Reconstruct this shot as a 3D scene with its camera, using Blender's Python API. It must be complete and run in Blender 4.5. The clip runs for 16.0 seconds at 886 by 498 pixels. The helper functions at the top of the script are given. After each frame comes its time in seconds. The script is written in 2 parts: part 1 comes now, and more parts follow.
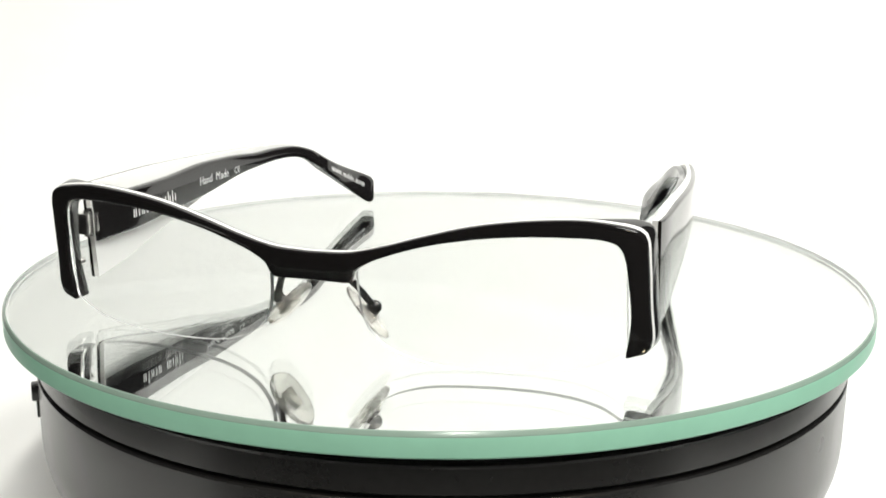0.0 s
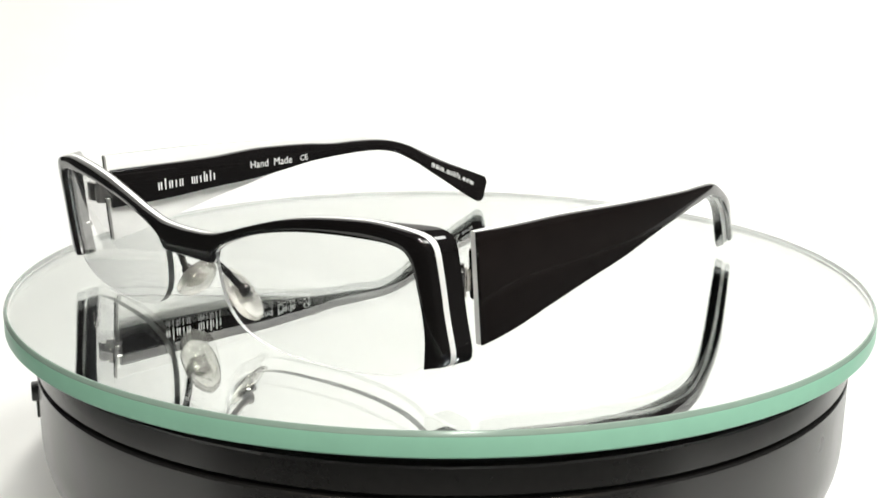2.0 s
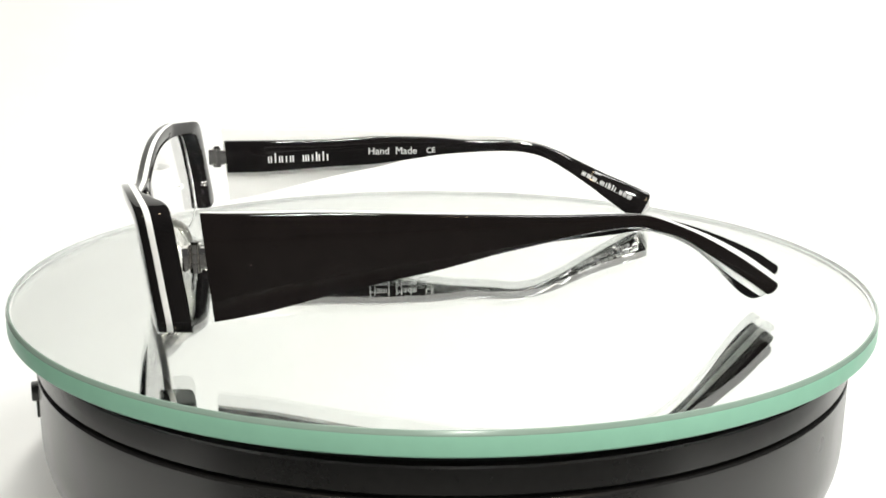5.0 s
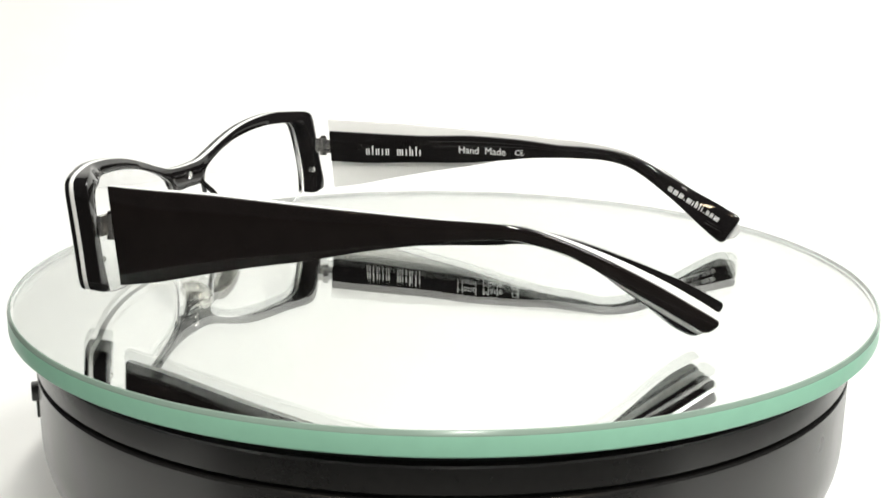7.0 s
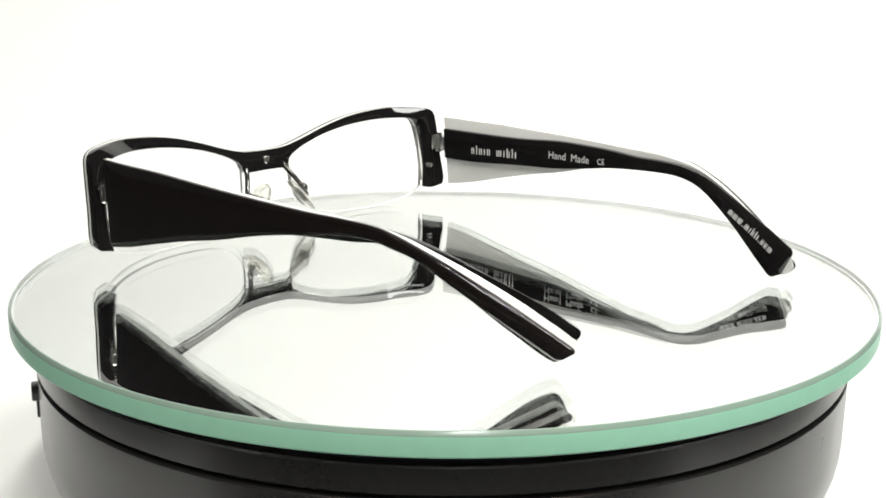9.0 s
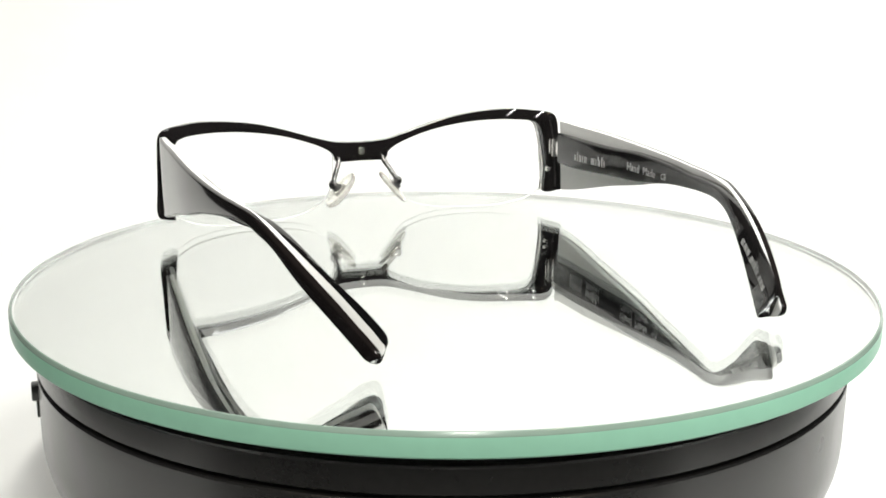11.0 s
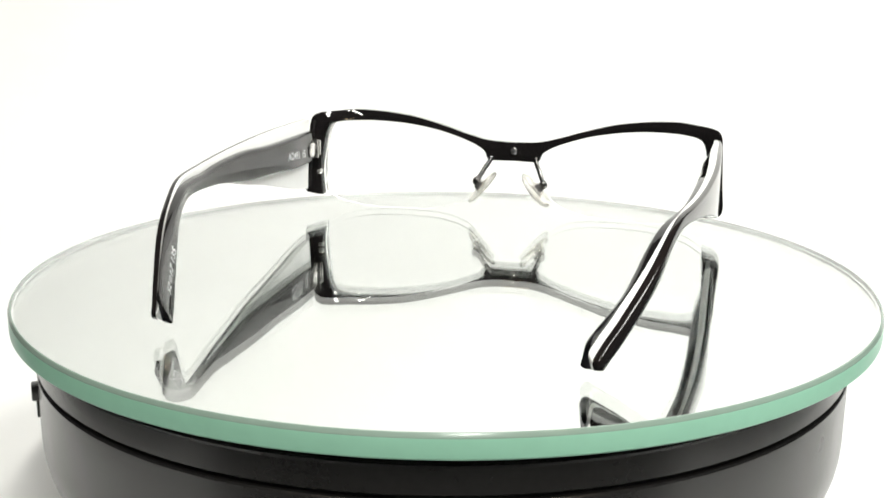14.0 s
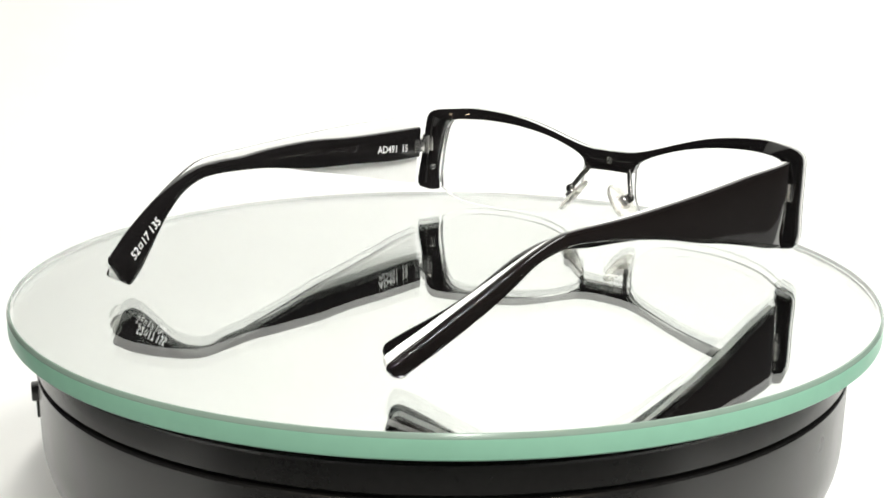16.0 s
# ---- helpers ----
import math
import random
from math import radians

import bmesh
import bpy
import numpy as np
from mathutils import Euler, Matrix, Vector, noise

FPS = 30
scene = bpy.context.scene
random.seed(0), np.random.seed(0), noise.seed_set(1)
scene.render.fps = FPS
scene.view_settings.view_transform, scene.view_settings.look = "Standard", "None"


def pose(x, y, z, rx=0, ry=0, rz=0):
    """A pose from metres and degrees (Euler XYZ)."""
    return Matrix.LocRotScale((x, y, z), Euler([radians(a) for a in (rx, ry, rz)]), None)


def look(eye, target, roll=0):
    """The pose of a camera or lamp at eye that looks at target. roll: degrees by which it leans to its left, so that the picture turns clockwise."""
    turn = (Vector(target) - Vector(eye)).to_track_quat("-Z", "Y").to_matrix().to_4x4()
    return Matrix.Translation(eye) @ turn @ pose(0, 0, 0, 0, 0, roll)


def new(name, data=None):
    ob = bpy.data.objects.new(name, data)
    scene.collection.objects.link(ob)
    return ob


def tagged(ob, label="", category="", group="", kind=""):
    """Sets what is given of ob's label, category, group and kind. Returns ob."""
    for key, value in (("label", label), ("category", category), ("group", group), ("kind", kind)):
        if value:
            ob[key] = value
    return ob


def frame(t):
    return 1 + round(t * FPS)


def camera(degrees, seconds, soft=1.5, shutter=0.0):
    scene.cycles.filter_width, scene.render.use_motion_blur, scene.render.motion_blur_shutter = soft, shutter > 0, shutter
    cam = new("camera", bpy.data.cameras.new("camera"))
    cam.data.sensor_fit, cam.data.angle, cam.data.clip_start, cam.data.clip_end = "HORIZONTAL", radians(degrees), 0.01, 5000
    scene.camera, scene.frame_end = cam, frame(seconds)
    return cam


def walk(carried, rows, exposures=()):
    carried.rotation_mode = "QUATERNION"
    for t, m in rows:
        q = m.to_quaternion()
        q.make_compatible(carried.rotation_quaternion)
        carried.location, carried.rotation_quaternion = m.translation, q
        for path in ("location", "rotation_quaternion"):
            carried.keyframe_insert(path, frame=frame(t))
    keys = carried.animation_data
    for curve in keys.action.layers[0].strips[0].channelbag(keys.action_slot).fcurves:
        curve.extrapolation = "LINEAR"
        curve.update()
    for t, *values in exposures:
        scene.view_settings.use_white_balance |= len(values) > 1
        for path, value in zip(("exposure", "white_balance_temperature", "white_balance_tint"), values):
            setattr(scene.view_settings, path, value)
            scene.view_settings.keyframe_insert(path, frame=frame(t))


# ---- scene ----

# All shapes are written in millimetres and scaled to metres.
MM = 0.001

# ---- camera: it stands still ----
cam = camera(43.17, 16.0, soft=1.7)
EYE = Vector((0, -283.55, 75.9)) * MM
PITCH, YAW = radians(13.954), radians(-0.018)
AIM = EYE + Vector((math.sin(YAW) * math.cos(PITCH), math.cos(YAW) * math.cos(PITCH), -math.sin(PITCH)))
STAND = look(EYE, AIM, 0.452)
walk(cam, [(0, STAND), (16, STAND)], [(0, 0.0), (16, 0.0)])

# ---- light: dim room in front, bright paper sweep behind, an added broad light and small lamps above ----
world = bpy.data.worlds.new("room")
scene.world = world
world.use_nodes = True
world.node_tree.nodes["Background"].inputs["Color"].default_value = (0.95, 0.97, 1.0, 1)
world.node_tree.nodes["Background"].inputs["Strength"].default_value = 0.065


def area_lamp(name, eye, target, sx, sy, watts, colour=(1, 1, 1)):
    data = bpy.data.lights.new(name, "AREA")
    data.shape, data.size, data.size_y, data.energy, data.color = "RECTANGLE", sx, sy, watts, colour
    ob = new(name, data)
    ob.matrix_world = look(eye, target)
    return ob


# unseen broad light, added to brighten the paper more on the right
area_lamp("added_overhead_light", (0.64, -0.2, 0.94), (0.36, 0.5, 0.2), 0.5, 0.4, 12.0, (0.99, 1, 0.965))
# a row of small ceiling lamps that runs back over the camera
for k in range(6):
    area_lamp("ceiling_lamp", (0.12, -0.30 - 0.2 * k, 0.92), (0, 0, 0), 0.07, 0.06, 2.5, (1, 0.99, 0.93))

area_lamp("room_bulb", (0.5, -0.9, 0.8), (0, 0, 0), 0.06, 0.06, 0.5, (1, 0.78, 0.5))
area_lamp("room_bulb", (-0.45, -0.7, 0.9), (0, 0, 0), 0.06, 0.06, 0.5, (1, 0.82, 0.56))


# ---- materials ----
def material(name, colour, rough=0.4, metal=0.0, spec=0.5, grain=0.0, grain_size=400, bump=0.0, spread=0.0,
             transmission=0.0, ior=1.5, coat=0.0, second=None):
    """Principled surface with colour drift at two scales, roughness drift and fine relief; sizes per metre."""
    m = bpy.data.materials.new(name)
    m.use_nodes = True
    nt = m.node_tree
    b = nt.nodes["Principled BSDF"]
    b.inputs["Metallic"].default_value = metal
    b.inputs["Specular IOR Level"].default_value = spec
    b.inputs["IOR"].default_value = ior
    b.inputs["Transmission Weight"].default_value = transmission
    b.inputs["Coat Weight"].default_value = coat
    b.inputs["Coat Roughness"].default_value = 0.04
    coord = nt.nodes.new("ShaderNodeTexCoord")
    fine = nt.nodes.new("ShaderNodeTexNoise")
    fine.inputs["Scale"].default_value = grain_size
    fine.inputs["Detail"].default_value = 4
    nt.links.new(coord.outputs["Object"], fine.inputs["Vector"])
    broad = nt.nodes.new("ShaderNodeTexNoise")
    broad.inputs["Scale"].default_value = grain_size / 12
    broad.inputs["Detail"].default_value = 3
    nt.links.new(coord.outputs["Object"], broad.inputs["Vector"])
    mixed = nt.nodes.new("ShaderNodeMath")
    mixed.operation = "ADD"
    nt.links.new(fine.outputs["Fac"], mixed.inputs[0])
    nt.links.new(broad.outputs["Fac"], mixed.inputs[1])
    ramp = nt.nodes.new("ShaderNodeMapRange")
    ramp.inputs["From Min"].default_value = 0.6
    ramp.inputs["From Max"].default_value = 1.4
    nt.links.new(mixed.outputs[0], ramp.inputs["Value"])
    mix = nt.nodes.new("ShaderNodeMix")
    mix.data_type = "RGBA"
    lo = [c * (1 - grain) for c in colour]
    hi = [min(1, c * (1 + grain)) for c in (second or colour)]
    mix.inputs[6].default_value = (*lo, 1)
    mix.inputs[7].default_value = (*hi, 1)
    nt.links.new(ramp.outputs["Result"], mix.inputs[0])
    nt.links.new(mix.outputs[2], b.inputs["Base Color"])
    rr = nt.nodes.new("ShaderNodeMapRange")
    rr.inputs["To Min"].default_value = max(0, rough - spread)
    rr.inputs["To Max"].default_value = rough + spread
    nt.links.new(broad.outputs["Fac"], rr.inputs["Value"])
    nt.links.new(rr.outputs["Result"], b.inputs["Roughness"])
    if bump:
        bn = nt.nodes.new("ShaderNodeBump")
        bn.inputs["Strength"].default_value = 1.0
        bn.inputs["Distance"].default_value = bump * MM
        nt.links.new(fine.outputs["Fac"], bn.inputs["Height"])
        nt.links.new(bn.outputs["Normal"], b.inputs["Normal"])
    return m


def glass(name, colour, rough=0.0, ior=1.5):
    m = bpy.data.materials.new(name)
    m.use_nodes = True
    nt = m.node_tree
    nt.nodes.remove(nt.nodes["Principled BSDF"])
    g = nt.nodes.new("ShaderNodeBsdfGlass")
    g.inputs["Color"].default_value = (*colour, 1)
    g.inputs["Roughness"].default_value = rough
    g.inputs["IOR"].default_value = ior
    nt.links.new(g.outputs[0], nt.nodes["Material Output"].inputs["Surface"])
    return m


PAPER = material("white_paper", (0.86, 0.86, 0.85), 0.8, grain=0.015, grain_size=60, spec=0.2)
BLACK = material("black_acetate", (0.008, 0.007, 0.007), 0.05, grain=0.3, grain_size=300, spread=0.03, spec=0.5, bump=0.004)
BROWN_BLACK = material("brown_black_acetate", (0.010, 0.0075, 0.007), 0.07, grain=0.3, grain_size=250, spread=0.03, spec=0.5, bump=0.004)
WHITE = material("white_acetate", (0.90, 0.90, 0.88), 0.15, grain=0.03, grain_size=300, spread=0.05)
INK = material("white_print", (0.85, 0.85, 0.85), 0.5, grain=0.05, grain_size=3000)
STEEL = material("polished_steel", (0.78, 0.76, 0.73), 0.18, metal=1, grain=0.1, grain_size=900, spread=0.08)
SATIN_STEEL = material("satin_steel", (0.75, 0.73, 0.70), 0.5, metal=1, grain=0.1, grain_size=900, spread=0.08)
DARK_STEEL = material("gunmetal", (0.12, 0.115, 0.11), 0.22, metal=1, grain=0.1, grain_size=900, spread=0.08)
LENS = glass("demo_lens", (0.999, 0.9995, 0.999), 0.0, 1.36)
LENS_EDGE = material("frosted_lens_edge", (0.72, 0.73, 0.72), 0.3, grain=0.03, grain_size=600, transmission=0.85, ior=1.3, spread=0.05)
SILICONE = material("milky_silicone", (0.97, 0.96, 0.91), 0.16, grain=0.03, grain_size=500, transmission=0.82, ior=1.34, spread=0.04)
PLATE_GLASS = glass("float_glass", (0.992, 1.0, 0.995), 0.0, 1.52)
GROUND_EDGE = material("ground_glass_edge", (0.28, 0.54, 0.40), 0.35, grain=0.05, grain_size=250, spread=0.08)
ARRIS = material("polished_arris", (0.22, 0.30, 0.25), 0.2, grain=0.05, grain_size=250, spread=0.05)
FROSTED = material("frosted_glass", (0.93, 0.95, 0.935), 0.5, grain=0.04, grain_size=250, spread=0.08)
MIRROR = material("mirror_silver", (0.99, 0.99, 0.988), 0.0, metal=1, grain=0.01, grain_size=60)
BASE_BLACK = material("black_plastic", (0.016, 0.0155, 0.015), 0.25, spec=0.5, grain=0.15, grain_size=500, bump=0.01, spread=0.06)
TABLE = material("dark_table", (0.03, 0.03, 0.03), 0.6, grain=0.2, grain_size=40)
# base plastic darkened to near black: shade of the recesses put into the colour
RECESS_SHADE = material("recess_shade", (0.004, 0.004, 0.004), 0.8)


# ---- mesh helpers ----
def smooth(t):
    t = min(1.0, max(0.0, t))
    return t * t * (3 - 2 * t)


def spline(pts, n):
    """n points along a smooth curve through pts (tuples of any size), even in chord length."""
    p = np.array(pts, float)
    d = np.r_[0, np.cumsum(np.linalg.norm(np.diff(p, axis=0), axis=1))]
    q = np.vstack([2 * p[0] - p[1], p, 2 * p[-1] - p[-2]])
    out = []
    for s in np.linspace(0, d[-1], n):
        k = min(len(p) - 2, max(0, int(np.searchsorted(d, s, side="right")) - 1))
        t = (s - d[k]) / max(1e-9, d[k + 1] - d[k])
        a, b, c, e = q[k], q[k + 1], q[k + 2], q[k + 3]
        out.append(0.5 * (2 * b + (c - a) * t + (2 * a - 5 * b + 4 * c - e) * t * t + (3 * b - a - 3 * c + e) * t ** 3))
    return out


def rounded(w, d, radii, k=3):
    """A rounded rectangle w x d as a ring of (u, v) in 0..1; radii at (0,0), (w,0), (w,d), (0,d)."""
    ring = []
    for (cx, cy, sx, sy, a0), r in zip(((0, 0, 1, 1, 180), (w, 0, -1, 1, 270), (w, d, -1, -1, 0), (0, d, 1, -1, 90)), radii):
        r = max(0.01, min(r, w * 0.48, d * 0.48))
        for i in range(k + 1):
            a = radians(a0 + 90 * i / k)
            ring.append(((cx + sx * r + r * math.cos(a)) / w, (cy + sy * r + r * math.sin(a)) / d))
    return ring


def loft(rings, closed=True, caps=True, bm=None):
    bm = bm or bmesh.new()
    vs = [[bm.verts.new(Vector(q) * MM) for q in ring] for ring in rings]
    n = len(rings[0])
    for a, b in zip(vs, vs[1:]):
        for i in range(n if closed else n - 1):
            j = (i + 1) % n
            bm.faces.new((a[i], a[j], b[j], b[i]))
    if caps:
        bm.faces.new(vs[0][::-1])
        bm.faces.new(vs[-1])
    return bm


def lathe(profile, seg=192, closed=True):
    """Turns a closed profile of (r, z) about the z axis."""
    bm = bmesh.new()
    rings = []
    for i in range(seg):
        a = 2 * math.pi * i / seg
        rings.append([bm.verts.new(Vector((r * math.cos(a), r * math.sin(a), z)) * MM) for r, z in profile])
    n = len(profile)
    for i in range(seg):
        a, b = rings[i], rings[(i + 1) % seg]
        for k in range(n if closed else n - 1):
            j = (k + 1) % n
            if profile[k][0] < 1e-6 and profile[j][0] < 1e-6:
                continue
            bm.faces.new((a[k], b[k], b[j], a[j]))
    bmesh.ops.remove_doubles(bm, verts=bm.verts, dist=1e-7)
    return bm


def tube(path, radius, k=10):
    """A round bar along a list of points; radius is a number or one for each point."""
    p = [Vector(q) for q in path]
    rings = []
    up = Vector((0.31, 0.17, 0.93))
    for i, q in enumerate(p):
        d = (p[min(i + 1, len(p) - 1)] - p[max(i - 1, 0)]).normalized()
        a = d.cross(up).normalized()
        b = d.cross(a)
        r = radius[i] if isinstance(radius, (list, tuple)) else radius
        rings.append([q + (a * math.cos(2 * math.pi * j / k) + b * math.sin(2 * math.pi * j / k)) * r for j in range(k)])
    return loft(rings)


def box(centre, size, bevel=0.2, turn=None, bm=None):
    """A block with rounded edges."""
    b = bmesh.new()
    bmesh.ops.create_cube(b, size=1)
    bmesh.ops.scale(b, vec=Vector(size) * MM, verts=b.verts)
    if bevel:
        bmesh.ops.bevel(b, geom=b.edges[:], offset=bevel * MM, segments=2, affect="EDGES", profile=0.5)
    bmesh.ops.transform(b, matrix=Matrix.Translation(Vector(centre) * MM) @ (turn or Matrix.Identity(4)), verts=b.verts)
    if bm is None:
        return b
    me = bpy.data.meshes.new("scrap")
    b.to_mesh(me)
    bm.from_mesh(me)
    bpy.data.meshes.remove(me)
    b.free()
    return bm


def part(name, bm, mat, parent, label="", flat=False, angle=32):
    """Links a bmesh as one mesh object under a thing or a part."""
    bmesh.ops.recalc_face_normals(bm, faces=bm.faces)
    me = bpy.data.meshes.new(name)
    bm.to_mesh(me)
    bm.free()
    for m in (mat if isinstance(mat, (list, tuple)) else (mat,)):
        me.materials.append(m)
    if not flat:
        me.polygons.foreach_set("use_smooth", [True] * len(me.polygons))
        me.set_sharp_from_angle(angle=radians(angle))
    ob = new(name, me)
    if parent is not None:
        ob.parent = parent
    return tagged(ob, label)


# ---- the setting: one white paper sweep ----
FLOOR = -0.064


def paper_sweep():
    rings = []
    # (y, z, half width): narrow at the front, wider where it rises
    path = [(-0.14, FLOOR, 0.16), (0.0, FLOOR, 0.2), (0.1, FLOOR, 0.26), (0.3, FLOOR, 0.44)]
    for i in range(1, 17):
        a = radians(90 * i / 16)
        path.append((0.3 + 0.2 * math.sin(a), FLOOR + 0.2 * (1 - math.cos(a)), 0.44 + 0.14 * i / 16))
    path.append((0.5, 0.75, 0.58))
    for k in (-1, 1):
        rings.append([(k * w / MM, y / MM, z / MM) for y, z, w in path] + [(k * w / MM, y / MM + (3 if z > 0.12 else 0), z / MM - 1) for y, z, w in path[::-1]])
    ob = part("backdrop", loft(rings), PAPER, None)
    tagged(ob, "seamless white paper sweep behind and under the turntable", "backdrop", kind="structure")


def dark_room():
    ob = part("table", box((0, 100, FLOOR / MM - 22.5), (2800, 2200, 40), 3), TABLE, None)
    tagged(ob, "dark table top under the white paper", "table", kind="structure")


# ---- the turntable ----
BASE_R = 101.7


def turntable():
    base = tagged(new("turntable"), "round black plastic turntable base with a groove, on white paper", "turntable")
    # bottom body with a rounded foot
    prof = [(0, -56), (74, -56), (78, -55.8)]
    for i in range(0, 13):
        a = radians(12 + 78 * i / 12)
        prof.append((BASE_R - 24 + 24 * math.sin(a), -32 - 24 * math.cos(a)))
    prof += [(BASE_R, -30), (BASE_R, -16.1), (BASE_R - 0.3, -15.7), (BASE_R - 1.5, -15.7), (0, -15.7)]
    part("body", lathe(prof), BASE_BLACK, base)
    part("foot", lathe([(0, FLOOR / MM), (64, FLOOR / MM), (66, FLOOR / MM + 2), (66, -55.9), (0, -55.9)]), BASE_BLACK, base)
    # back wall of the groove, its shade painted in
    part("groove", lathe([(BASE_R - 2.2, -15.72), (BASE_R - 1.6, -15.72), (BASE_R - 1.6, -14.55), (BASE_R - 2.2, -14.55)]), RECESS_SHADE, base)
    part("collar", lathe([(0, -14.6), (BASE_R - 1.5, -14.6), (BASE_R - 0.3, -14.6), (BASE_R, -14.3), (BASE_R, -9.2), (BASE_R - 0.3, -8.8),
                          (BASE_R - 1.5, -8.8), (0, -8.8)]), BASE_BLACK, base)
    # set-back disc, painted dark for the shadow gap under the glass plate
    part("platter", lathe([(0, -8.85), (BASE_R - 2.5, -8.85), (BASE_R - 2.5, -5.3), (0, -5.3)]), RECESS_SHADE, base)
    # a small switch on the side of the body, with its cable running down
    c, d = math.cos(radians(200.5)), math.sin(radians(200.5))
    knob = part("switch", box(((BASE_R + 0.2) * c, (BASE_R + 0.2) * d, -20.9), (2.6, 4, 3.8), 0.4, Matrix.Rotation(radians(20.5), 4, "Z")), BASE_BLACK, base)
    part("cable", tube([((BASE_R + 0.15) * c, (BASE_R + 0.15) * d, z) for z in (-22.0, -24, -26, -27.4)], 0.45), BASE_BLACK, knob)
    return base


PLATE_OFF = 0.75


def glass_plate():
    plate = tagged(new("glass_plate"), "round mirrored glass plate with a green ground edge on the turntable", "glass plate")
    R = 107.5
    bm = lathe([(0, 0), (R - 0.8, 0), (R - 0.8, -4.9), (0, -4.9)], 256)
    for f in bm.faces:
        f.material_index = 1 if -4.8 < f.calc_center_median().z / MM < -0.1 else 0
    part("disc", bm, (PLATE_GLASS, FROSTED), plate, flat=True)
    ring = [(R - 0.78, 0.0), (R - 0.5, -0.05), (R - 0.05, -0.75), (R, -0.9), (R, -4.6), (R - 0.4, -5.0), (R - 0.78, -5.0)]
    bm = lathe(ring, 256)
    for f in bm.faces:
        z = f.calc_center_median().z / MM
        f.material_index = 1 if -0.85 < z < -0.001 else 0
    part("ground_edge", bm, (GROUND_EDGE, ARRIS), plate, "pale green ground glass edge with a darker arris")
    part("mirror_backing", lathe([(0, -4.95), (R - 1.2, -4.95), (R - 1.2, -5.2), (0, -5.2)], 128), MIRROR, plate, "silver mirror backing under the glass", flat=True)
    return plate


# ---- the eyeglasses; +y is the front, +x the side with the maker's print ----
def y_face(x, z=20.0):
    """Front face: curved in plan, leaning by seven degrees."""
    return 77.7 - 7.4 * (x / 61) ** 2 + 0.006 * x + 0.124 * (z - 20)


def y_back(x, z=20.0, end=0.0):
    """Back face; end is 0 on the brow and 1 on the deep end pieces."""
    return y_face(x, z) - 3.1 - 3.6 * end


BROW_TOP = [(0, 22.9), (8, 23.3), (15, 25.0), (23, 27.5), (31.5, 29.8), (40, 31.2), (49, 31.9), (57, 31.8), (62.4, 31.1), (64.6, 29.2), (65.2, 24), (65.7, 15), (66.3, 7.9), (65.4, 5.8)]
BROW_LOW = [(0, 17.0), (5, 16.9), (8.3, 17.1), (9.4, 19.6), (13.7, 22.2), (22.6, 25.3), (31.5, 27.2), (40, 28.2), (49, 28.5), (56.5, 28.1), (59.6, 26.0), (60.9, 19), (61.4, 12), (60.6, 4.8)]


def front_rings(depths, radii):
    """Rings of one layer of the front; depths(x) gives its front and back y."""
    half = list(zip(spline(BROW_TOP, 64), spline(BROW_LOW, 64)))
    line = [((-o[0], o[1]), (-i[0], i[1])) for o, i in half[:0:-1]] + [(tuple(o), tuple(i)) for o, i in half]
    rings = []
    for o, i in line:
        w = math.hypot(o[0] - i[0], o[1] - i[1])
        xm, zm = 0.5 * (o[0] + i[0]), 0.5 * (o[1] + i[1])
        end = smooth((abs(o[0]) - 50.5) / 13.5)
        ym = depths(xm, zm, end)
        ring = []
        soft = radii[:2] + (radii[2] + (0.9 * end if radii[2] > 0.1 else 0), radii[3])
        for u, v in rounded(w, ym[0] - ym[1], soft):
            x, z = o[0] + (i[0] - o[0]) * u, o[1] + (i[1] - o[1]) * u
            y0, y1 = depths(x, z, end)
            y = y0 + (y1 - y0) * v
            # the end pieces are smaller in front and flare out towards the back
            deep = y_face(x, z) - y
            x += (1 if x > 0 else -1) * end * (1 - u) * (-1.1 + 0.18 * deep)
            z += end * (1 - u) * smooth((z - 20) / 8) * (-0.8 + 0.13 * deep)
            ring.append((x, y, z))
        rings.append(ring)
    return rings


LENS_LOW = [(9.2, 18.5), (9.5, 13), (10.3, 9.2), (12, 6.2), (15.5, 3.4), (22.8, 1.1), (34, 0.3), (45.5, 0.6), (55, 2.4), (60.9, 5.6)]


def lens(side, parent):
    low = spline(LENS_LOW, 40)
    lx, lz = [q[0] for q in BROW_LOW[3:12]], [q[1] for q in BROW_LOW[3:12]]
    rings = []
    for k, (x, z) in enumerate(low):
        # upper end of each column lies inside the groove of the brow
        s = k / 39
        xt = 9.3 + (60.4 - 9.3) * smooth(s) * 0.5 + (60.4 - 9.3) * s * 0.5
        zt = float(np.interp(xt, lx, lz)) + 0.9
        col = []
        for a in range(9):
            t = a / 8
            xx, zz = x + (xt - x) * t, z + (max(zt, z + 0.4) - z) * t
            col.append((xx, zz))
        # front and back faces 1.5 mm apart, closed by a narrow edge
        ring = [(side * xx, y_face(side * xx, zz) - 1.2, zz) for xx, zz in col]
        ring += [(side * xx, y_face(side * xx, zz) - 2.7, zz) for xx, zz in col[::-1]]
        rings.append(ring)
    bm = loft(rings)
    bm.normal_update()
    bm.faces.ensure_lookup_table()
    n = len(rings[0])
    for k, f in enumerate(bm.faces):
        if k >= n * (len(rings) - 1) or k % n == n - 1 or k % n == 8:
            f.material_index = 1
    ob = part("lens", bm, (LENS, LENS_EDGE), parent, "clear demo lens with an open lower rim", angle=40)
    ob.visible_shadow = False
    return ob


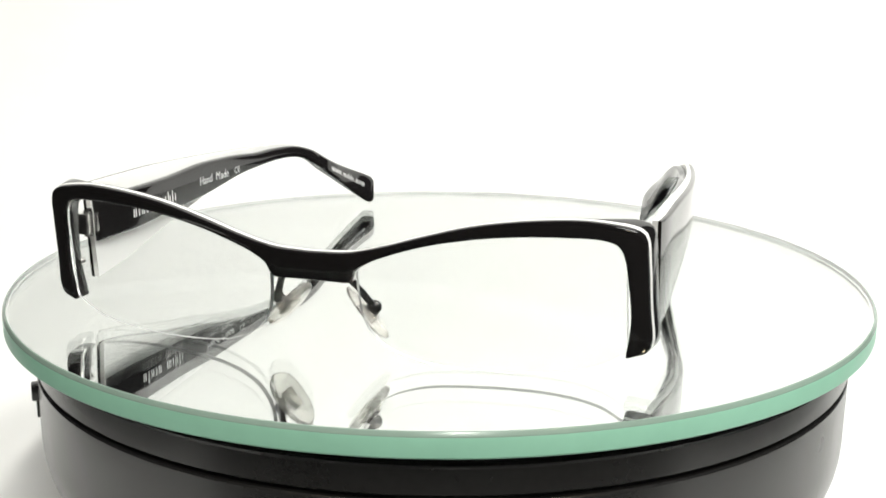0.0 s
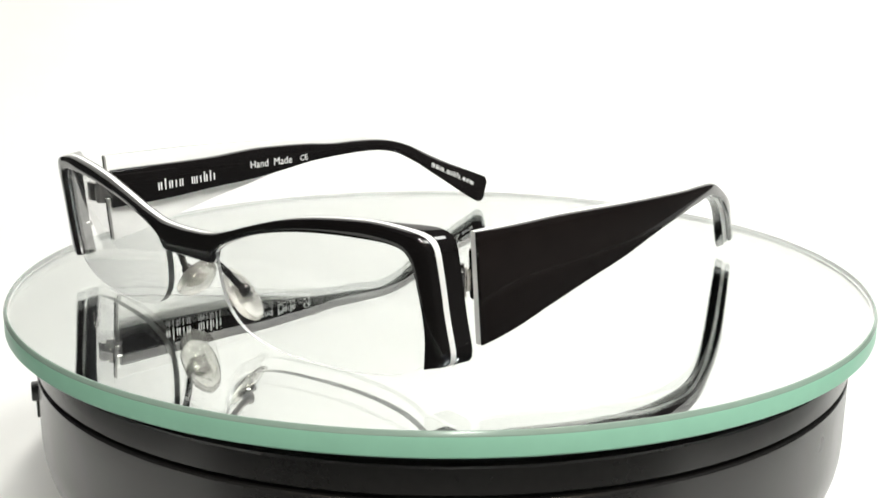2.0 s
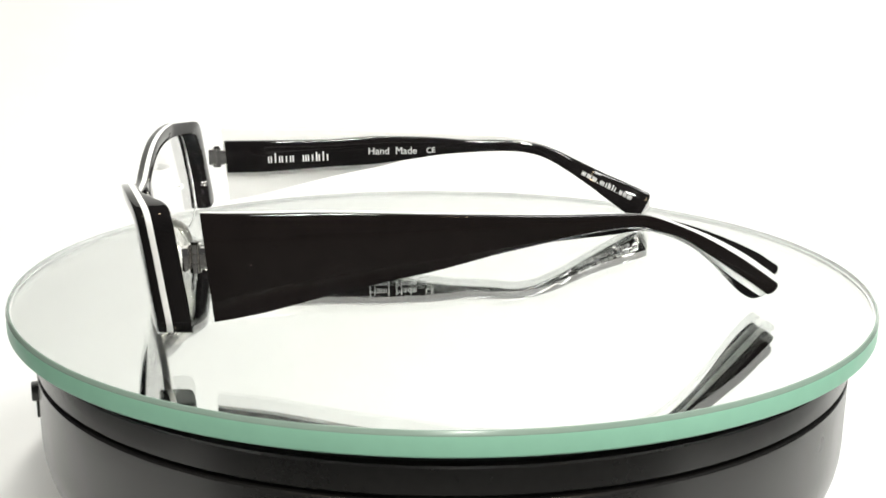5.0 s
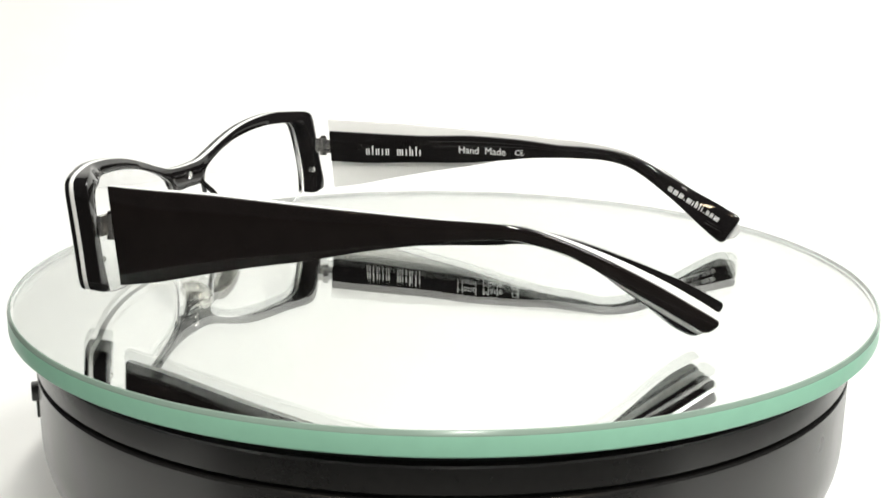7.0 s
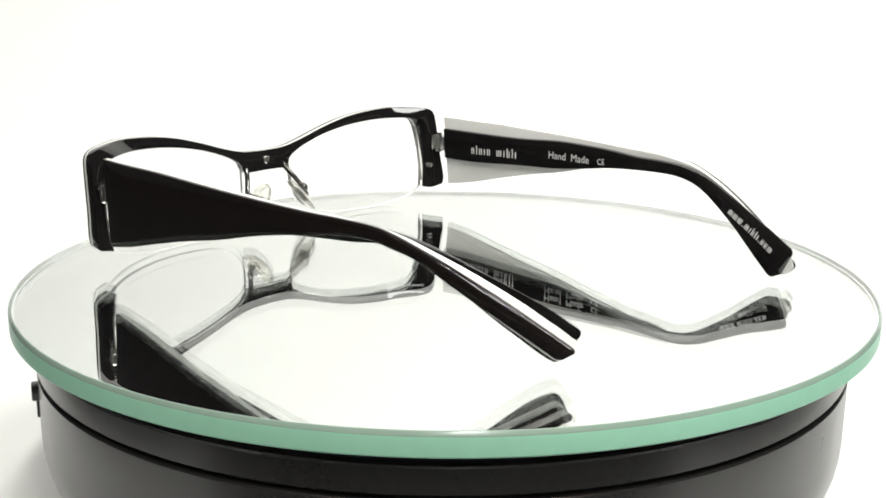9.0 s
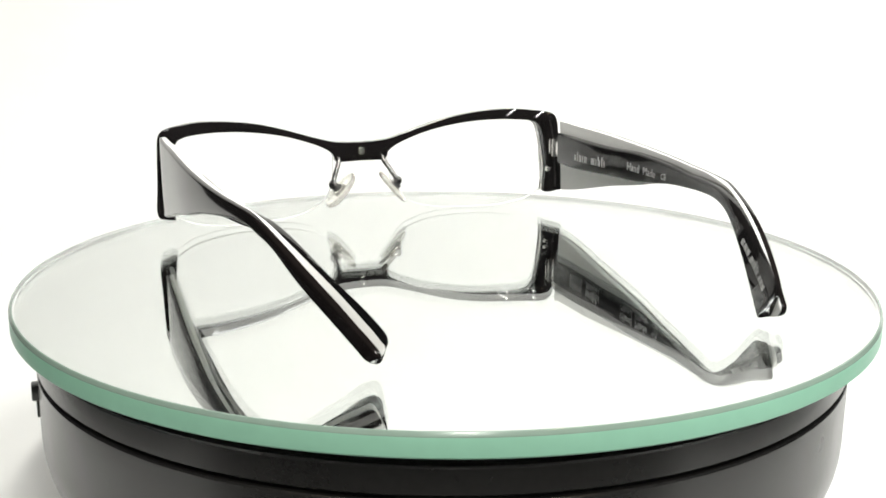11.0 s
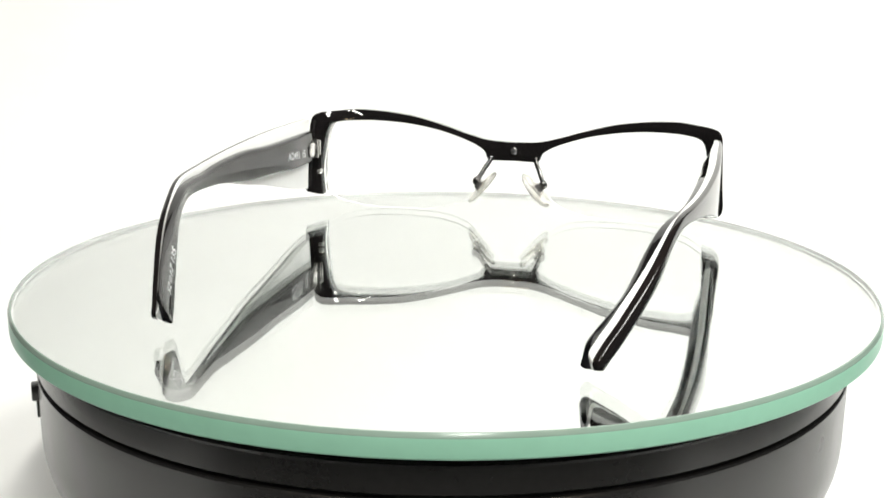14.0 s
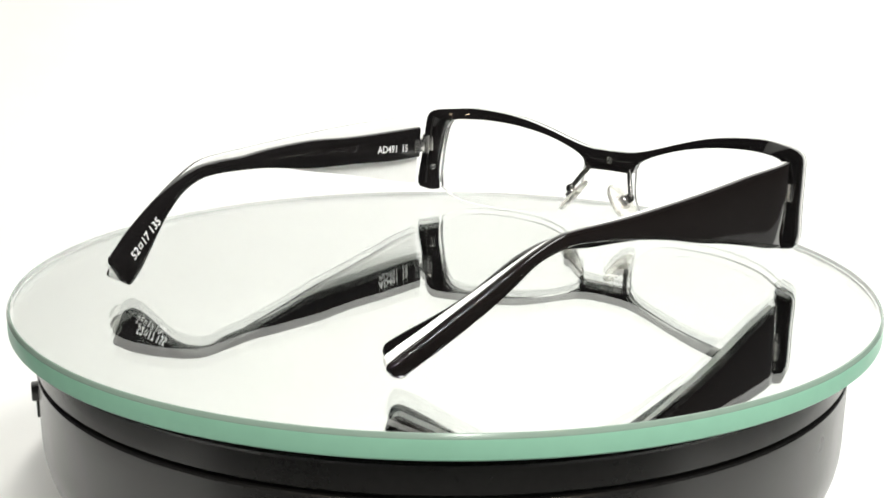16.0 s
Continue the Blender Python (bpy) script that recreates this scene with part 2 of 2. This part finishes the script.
IN_TOP = [(57.2, 25.2), (44, 25.2), (26, 25.2), (11, 25.9), (-0.5, 25.7), (-9, 25.3), (-18, 24.6), (-27, 24.6), (-36, 24.1), (-44, 22.1), (-52.5, 18.3), (-60, 14.8), (-66, 12.3), (-69.5, 10.7), (-71.6, 9.7)]
IN_LOW = [(56.6, 15.4), (44, 15.6), (26, 16.7), (11, 17.4), (-0.5, 18.8), (-9, 20.0), (-18, 20.7), (-27, 21.1), (-35.5, 20.6), (-42.5, 18.6), (-53, 12.0), (-59, 7.4), (-63.5, 3.9), (-65.8, 2.3), (-67.2, 1.5)]
OUT_TOP = [(58.2, 29.8), (46, 29.6), (35, 29.5), (24, 29.1), (11, 28.5), (-1.7, 27.9), (-16, 27.2), (-25, 26.9), (-32, 26.4), (-37, 25.2), (-44.5, 22.3), (-51, 19.1), (-60, 13.9), (-69.0, 8.0), (-71.8, 6.1)]
OUT_LOW = [(56.2, 7.6), (47, 9.2), (36, 11.8), (24, 14.5), (11, 17.0), (-2, 19.9), (-16, 22.2), (-25, 23.3), (-32, 23.4), (-36.5, 22.3), (-43, 20.1), (-50, 15.9), (-58, 10.8), (-66.5, 5.2), (-69.0, 3.4)]
PLAN = [(-80, 39.6, 43.8), (-73, 42.4, 46.5), (-70, 43.5, 47.7), (-64, 46.2, 50.6), (-52, 51.0, 55.9), (-41, 55.0, 59.2), (-28, 58.3, 62.3), (-12, 60.3, 64.6), (4, 61.2, 65.9), (20, 61.2, 66.4), (40, 61.0, 66.1), (52, 61.6, 65.7), (60, 62.1, 64.7)]
PLAN_CURVE = spline(PLAN, 160)


def x_in(y):
    return float(np.interp(y, [p[0] for p in PLAN_CURVE], [p[1] for p in PLAN_CURVE]))


def x_out(y):
    return float(np.interp(y, [p[0] for p in PLAN_CURVE], [p[2] for p in PLAN_CURVE]))


def tip_lean(side, y, z, f=1.0):
    """Behind the bend the section leans inwards at the bottom, more so on the arm with the maker's print."""
    t = smooth((-40 - y) / 30)
    k = -0.12 + 0.05 * f if side > 0 else -0.04
    return t * k * (5.6 + 0.68 * (y + 69) - z)


def tip_spread(side, y, f=1.0):
    """The arm with the maker's print stands a little further in, opens wider behind the bend than the other, and is thicker there."""
    t = smooth((-28 - y) / 40)
    return (2.9 - 1.4 * f) * t - 0.6 if side > 0 else -0.5 * t


def layer_share(k, y):
    """Boundaries of the three layers as shares of the thickness: thin outer sheet, thicker inner layer at the tip."""
    t = smooth((40 - y) / 80)
    return (0.0, 0.24 + 0.06 * t, 0.60 - 0.12 * t, 1.0)[k]


def temple_layer(side, k, top, low, radii, n=150, top1=None, low1=None):
    """Layer k of a temple, counted from the outer face."""
    t0, l0 = spline(top, n), spline(low, n)
    t1, l1 = (spline(top1, n), spline(low1, n)) if top1 else (t0, l0)
    rings = []
    for t, l in ((t0, l0), (t1, l1)):
        # rounded corners at the free end
        ahead = (t[-1] - t[-5]) / np.linalg.norm(t[-1] - t[-5]) + (l[-1] - l[-5]) / np.linalg.norm(l[-1] - l[-5])
        ahead, down = ahead / np.linalg.norm(ahead), (l[-1] - t[-1]) / np.linalg.norm(l[-1] - t[-1])
        ends = [(t[-1] + ahead * 1.2 * math.sin(q) + down * 1.2 * (1 - math.cos(q)), l[-1] + ahead * 1.2 * math.sin(q) - down * 1.2 * (1 - math.cos(q)))
                for q in (0.35, 0.7, 1.0, 1.3, 1.5)]
        t.extend(e[0] for e in ends)
        l.extend(e[1] for e in ends)
        if t1 is t0:
            break
    for a, b, c, d in zip(t0, l0, t1, l1):
        h = math.hypot(a[0] - b[0], a[1] - b[1])
        ym = 0.5 * (a[0] + b[0])
        th = (x_out(ym) - x_in(ym)) * (layer_share(k + 1, ym) - layer_share(k, ym))
        ring = []
        for u, v in rounded(h, th, radii):
            p0, p1 = a + (b - a) * u, c + (d - c) * u
            y, z = p0 + (p1 - p0) * v
            f0, f1 = layer_share(k, y), layer_share(k + 1, y)
            # the inner layer has a broad slanted facet along its upper edge behind the bend
            slant = 0.85 * smooth((-36 - y) / 24) * max(0.0, 1 - u / 0.4) if k == 2 else 0.0
            f = f0 + (f1 - f0) * v * (1 - slant)
            xo = x_out(y) - (x_out(y) - x_in(y)) * f + tip_lean(side, y, z, f) + tip_spread(side, y, f)
            ring.append((side * xo, y, z))
        rings.append(ring)
    return loft(rings)


def lettering(text, size, bold=0.0):
    """A flat mesh of the words in the built-in font, as (x, y) points in millimetres and faces."""
    cu = bpy.data.curves.new("words", "FONT")
    cu.body, cu.size, cu.offset, cu.resolution_u = text, size, bold, 3
    ob = new("words", cu)
    bpy.context.view_layer.update()
    me = bpy.data.meshes.new_from_object(ob.evaluated_get(bpy.context.evaluated_depsgraph_get()))
    pts = [(v.co.x, v.co.y) for v in me.vertices]
    faces = [tuple(p.vertices) for p in me.polygons]
    bpy.data.objects.remove(ob)
    bpy.data.curves.remove(cu)
    bpy.data.meshes.remove(me)
    return pts, faces


def bars(marks, gap):
    """Plain upright bars: marks is a list of (width, height), a zero height is a space."""
    pts, faces, x = [], [], 0.0
    for w, h in marks:
        if h:
            k = len(pts)
            pts += [(x, 0), (x + w, 0), (x + w, h), (x, h)]
            faces.append((k, k + 1, k + 2, k + 3))
        x += w + gap
    return pts, faces


def printed(name, flat, side, start, end, parent, inner, label=""):
    """Lays flat lettering on the inner face of a temple, stretched evenly from start to end (y, z)."""
    pts, faces = flat
    x0, x1 = min(p[0] for p in pts), max(p[0] for p in pts)
    d = Vector((end[0] - start[0], end[1] - start[1]))
    k = d.length / (x1 - x0)
    d.normalize()
    up = Vector((-d.y, d.x)) if d.x > 0 else Vector((d.y, -d.x))
    bm = bmesh.new()
    vs = []
    for px, py in pts:
        y = start[0] + d.x * (px - x0) * k + up.x * py * k
        z = start[1] + d.y * (px - x0) * k + up.y * py * k
        x = side * (x_in(y) + tip_lean(side, y, z) + tip_spread(side, y))
        hit, place, normal, face = inner.ray_cast(Vector((x - side * 12, y, z)) * MM, Vector((side, 0, 0)))
        if hit:
            x = place.x / MM
        vs.append(bm.verts.new(Vector((x - side * 0.03, y, z)) * MM))
    for f in faces:
        bm.faces.new([vs[i] for i in f])
    for f in bm.faces:
        f.normal_update()
    me = bpy.data.meshes.new(name)
    bm.to_mesh(me)
    bm.free()
    me.materials.append(INK)
    ob = new(name, me)
    ob.parent = parent
    return tagged(ob, label)


def halfway(out, inner):
    """Profile between two layers behind the bend, the first one before it."""
    return [(0.6 * y + 0.4 * a, 0.6 * z + 0.4 * b) if y < -30 else (y, z) for (y, z), (a, b) in zip(out, inner)]


def temple(side, parent):
    # the two arms are bent a little differently: each profile is raised or lowered along a stretch
    shift = lambda pts, k, a, b: [(y, z + k * smooth((a - y) / 12 + 0.5) * smooth((y - b) / 12 + 0.5)) for y, z in pts]
    # and each tip ends a little longer or shorter
    reach = lambda pts, k: pts[:-3] + [(y - k * f, z - 0.45 * k * f) for (y, z), f in zip(pts[-3:], (0.4, 0.75, 1.0))]
    if side > 0:
        out_top, out_low = reach(shift(shift(OUT_TOP, -0.9, 80, -34), -0.1, -50, -90), 1.2), reach(shift(shift(OUT_LOW, -0.9, 80, -34), -0.3, -50, -90), 1.5)
        in_top, in_low = reach(shift(IN_TOP, -0.2, -50, -70), 1.0), reach(IN_LOW, 0.3)
    else:
        out_top, out_low = shift(OUT_TOP, -0.2, -40, -90), reach(shift(OUT_LOW, 0.1, -40, -90), -0.3)
        in_top, in_low = reach(shift(shift(IN_TOP, 0.9, 80, -66), 0.8, -50, -70), 0.6), shift(IN_LOW, 0.9, 80, -60)[:10] + [(-50.8, 14.5), (-57.7, 8.0), (-61.5, 4.4), (-64.2, 2.5), (-66.0, 1.6)]
    arm = part("temple", temple_layer(side, 0, out_top, out_low, (0.5, 0.5, 0.05, 0.05)), BROWN_BLACK, parent,
               "wide glossy brown-black outer temple layer narrowing to a bent tip")
    part("white_layer", temple_layer(side, 1, out_top, out_low, (0.05, 0.05, 0.05, 0.05), 150, halfway(out_top, in_top), halfway(out_low, in_low)),
         WHITE, arm, "milky white acetate middle layer")
    step = [(0.5 * y + 0.5 * c, 0.5 * z + 0.5 * d) if y < -34 else (y, z) for (y, z), (c, d) in zip(in_low, out_low)]
    inner = part("inner_layer", temple_layer(side, 2, in_top, step, (0.05, 0.05, 0.7, 0.7), 150, in_top, in_low), BLACK, arm, "narrow glossy black inner layer")
    return arm, inner


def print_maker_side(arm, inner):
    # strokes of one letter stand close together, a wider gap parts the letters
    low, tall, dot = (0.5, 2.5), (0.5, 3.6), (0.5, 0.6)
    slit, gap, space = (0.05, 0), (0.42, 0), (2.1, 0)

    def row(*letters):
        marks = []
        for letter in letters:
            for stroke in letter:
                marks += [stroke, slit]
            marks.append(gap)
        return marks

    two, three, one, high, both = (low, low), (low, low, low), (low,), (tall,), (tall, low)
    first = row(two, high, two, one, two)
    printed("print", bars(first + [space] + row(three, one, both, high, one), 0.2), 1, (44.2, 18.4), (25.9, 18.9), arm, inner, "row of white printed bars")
    printed("print", lettering("Hand  Made", 2.4), 1, (13.4, 20.5), (-1.6, 20.5), arm, inner, "white printed words")
    printed("print", lettering("CE", 2.4), 1, (-4.7, 20.7), (-7.4, 20.9), arm, inner, "white printed mark")
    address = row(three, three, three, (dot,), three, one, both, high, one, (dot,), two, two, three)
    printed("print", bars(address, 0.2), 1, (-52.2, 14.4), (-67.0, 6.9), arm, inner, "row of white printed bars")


def print_size_side(arm, inner):
    printed("print", lettering("AD491  15", 2.5, 0.03), -1, (35.9, 19.9), (50.3, 18.9), arm, inner, "white printed model number")
    pts, faces = lettering("52", 2.4, 0.03)
    x = max(p[0] for p in pts) + 0.35
    for x0, y0, x1, y1 in ((0, 0.2, 1.1, 0.42), (0, 1.08, 1.1, 1.3), (0, 0.42, 0.22, 1.08), (0.88, 0.42, 1.1, 1.08)):
        k = len(pts)
        pts += [(x + x0, y0), (x + x1, y0), (x + x1, y1), (x + x0, y1)]
        faces.append((k, k + 1, k + 2, k + 3))
    more, mf = lettering("17 135", 2.4, 0.03)
    k, x = len(pts), x + 1.35
    pts += [(p + x, q) for p, q in more]
    faces += [tuple(i + k for i in f) for f in mf]
    printed("print", (pts, faces), -1, (-64.2, 7.0), (-53.2, 14.0), arm, inner, "white printed frame size")


def hinge(side, parent):
    s = side
    h = part("hinge", box((s * 61.9, 61.0, 20.4), (4.2, 1.6, 4.6), 0.35), SATIN_STEEL, parent, "small satin steel temple hinge")
    for z, r in ((18.7, 1.15), (20.4, 1.2), (22.1, 1.15)):
        part("knuckle", tube([(s * 62.0, 59.5, z - 0.75), (s * 62.0, 59.5, z + 0.75)], r, 14), SATIN_STEEL, h)
    # the leaf narrows to an arrow let into the temple
    rings = []
    for y, half in ((60.4, 1.5), (57.4, 1.5), (57.2, 2.2), (55.6, 2.0), (53.2, 0.5)):
        rings.append([(s * 60.75, y, 20.3 - half), (s * 62.6, y, 20.3 - half), (s * 62.6, y, 20.3 + half), (s * 60.75, y, 20.3 + half)])
    part("leaf", loft(rings), SATIN_STEEL, h, "pointed steel hinge leaf", flat=True)
    part("screw", tube([(s * 62.0, 59.5, 22.8), (s * 62.0, 59.5, 23.5)], 0.8, 12), DARK_STEEL, h)
    part("pin_head", tube([(s * 60.6, 59.9, 20.4), (s * 60.3, 59.4, 20.4)], 0.55, 10), DARK_STEEL, h)
    return h


def hinge(side, parent):
    s = side
    h = part("hinge", box((s * 62.6, 61.4, 20.4), (3.6, 1.2, 4.8), 0.3), STEEL, parent, "small steel temple hinge")
    for z in (18.2, 20.2, 22.2):
        part("knuckle", tube([(s * 62.0, 59.6, z - 0.9), (s * 62.0, 59.6, z + 0.9)], 1.2, 14), STEEL, h)
    bm = box((s * 62.0, 56.8, 20.2), (1.4, 6.0, 4.4), 0.3)
    box((s * 61.9, 60.6, 20.2), (1.3, 2.2, 3.6), 0.3, None, bm)
    part("leaf", bm, STEEL, h)
    part("screw", tube([(s * 62.0, 59.6, 23.0), (s * 62.0, 59.6, 23.6)], 0.8, 12), DARK_STEEL, h)
    return h


def nose_pad(side, parent):
    s = side
    rings = []
    axis = Vector((0.66 * s, -0.05, -0.75)).normalized()
    wide = Vector((0.22 * s, 0.95, 0.08))
    wide = (wide - axis * wide.dot(axis)).normalized()
    thick = axis.cross(wide)
    c = Vector((8.6 * s, 68.6, 9.0))
    for i in range(15):
        t = -1 + 2 * i / 14
        r = math.sqrt(max(0.02, 1 - abs(t) ** 2.4))
        ring = []
        for j in range(18):
            a = 2 * math.pi * j / 18
            ring.append(c + axis * t * 6.5 + wide * (4.1 * r * math.cos(a) * (1 + 0.12 * t)) + thick * (1.1 * r ** 0.6 * math.sin(a)))
        rings.append(ring)
    pad = part("nose_pad", loft(rings), SILICONE, parent, "milky clear silicone nose pad", angle=60)
    path = spline([(7.2 * s, 75.0, 18.2), (7.6 * s, 74.0, 16.6), (8.8 * s, 72.4, 14.6), (9.8 * s, 71.2, 12.6), (10.7 * s, 70.0, 11.0)], 24)
    arm = part("pad_arm", tube(path, 0.75, 12), DARK_STEEL, pad, "bent gunmetal pad arm")
    ball = bmesh.new()
    bmesh.ops.create_uvsphere(ball, u_segments=16, v_segments=10, radius=1.35 * MM)
    bmesh.ops.transform(ball, matrix=Matrix.Translation(Vector((10.8 * s, 69.7, 10.7)) * MM) @ Matrix.Diagonal((1, 0.9, 1.1, 1)), verts=ball.verts)
    part("pad_joint", ball, DARK_STEEL, pad)
    turned = Matrix.Rotation(radians(-41 * s), 4, "Y")
    part("pad_holder", box((9.7 * s, 69.0, 9.7), (1.7, 3.0, 3.2), 0.4, turned), STEEL, pad, "polished steel pad holder")
    part("pad_core", box((8.8 * s, 68.7, 9.0), (0.7, 4.0, 4.6), 0.3, turned), STEEL, pad, "steel plate inside the pad")
    return pad


def rivet(name, a, b, r, parent):
    """A short round pin with a domed head and a shallow dimple."""
    a, b = Vector(a), Vector(b)
    d = (b - a).normalized()
    path = [a, b, b + d * 0.15, b + d * 0.22, b + d * 0.12]
    return part(name, tube([tuple(q) for q in path], [r, r, r * 0.85, r * 0.55, r * 0.2], 18), STEEL, parent, "small polished steel rivet")


def eyeglasses():
    g = tagged(new("eyeglasses"), "black and white laminated half-rim eyeglasses standing open on mirrored glass", "eyeglasses")
    rim = part("front_frame", loft(front_rings(lambda x, z, e: (y_face(x, z), y_face(x, z) - 1.5), (1.1, 1.1, 0.05, 0.05))), BLACK, g, "glossy black acetate front layer")
    part("white_layer", loft(front_rings(lambda x, z, e: (y_face(x, z) - 1.5, y_face(x, z) - 2.7), (0.05, 0.05, 0.05, 0.05))), WHITE, rim, "white acetate middle layer")
    back = part("back_layer", loft(front_rings(lambda x, z, e: (y_face(x, z) - 2.7, y_back(x, z, e)), (0.05, 0.05, 0.5, 0.5))), BLACK, rim, "glossy black acetate back layer")
    bpy.context.view_layer.update()
    for s in (1, -1):
        lens(s, g)
        hinge(s, g)
        nose_pad(s, g)
        hit, place, normal, face = back.ray_cast(Vector((s * 61.9, 40, 12.3)) * MM, Vector((0, 1, 0)))
        yb = place.y / MM
        rivet("rivet", (s * 61.9, yb + 1.4, 12.3), (s * 61.9, yb - 0.1, 12.3), 0.95, g)
    rivet("rivet", (0.2, 75.0, 20.2), (0.2, 74.1, 20.2), 1.1, g)
    maker_arm, maker_inner = temple(1, g)
    size_arm, size_inner = temple(-1, g)
    bpy.context.view_layer.update()
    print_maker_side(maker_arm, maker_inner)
    print_size_side(size_arm, size_inner)
    return g


paper_sweep()
dark_room()
turntable()
plate_thing = glass_plate()
glasses_thing = eyeglasses()

# ---- the turn: seconds and degrees about the turntable's axis ----
TURN = [(0, 162.15), (0.5, 155.97), (1, 149.69), (1.5, 143.41), (2, 137.12), (2.5, 130.77), (3, 124.49), (3.5, 118.22), (4, 111.95), (4.6, 104.35), (5.2, 96.7), (5.8, 89.1),
        (6.3, 82.75), (6.5, 80.21), (7, 73.86), (7.5, 67.53), (8, 61.10), (8.5, 54.67), (9, 48.26), (9.6, 40.58), (10.2, 32.9), (10.8, 25.25), (11.3, 18.88), (11.5, 16.27),
        (12, 9.87), (12.5, 3.53), (13, -2.81), (13.5, -9.13), (14, -15.45), (14.5, -21.76), (15, -28.09), (15.5, -34.42), (16, -40.78)]


def motions():
    walk(plate_thing, [(t, pose(0, 0, 0, 0, 0, a) @ pose(PLATE_OFF * MM, 0, 0)) for t, a in TURN])
    walk(glasses_thing, [(t, pose(0, 0, 0, 0, 0, a) @ pose(2.41 * MM, 0, 0)) for t, a in TURN])


motions()
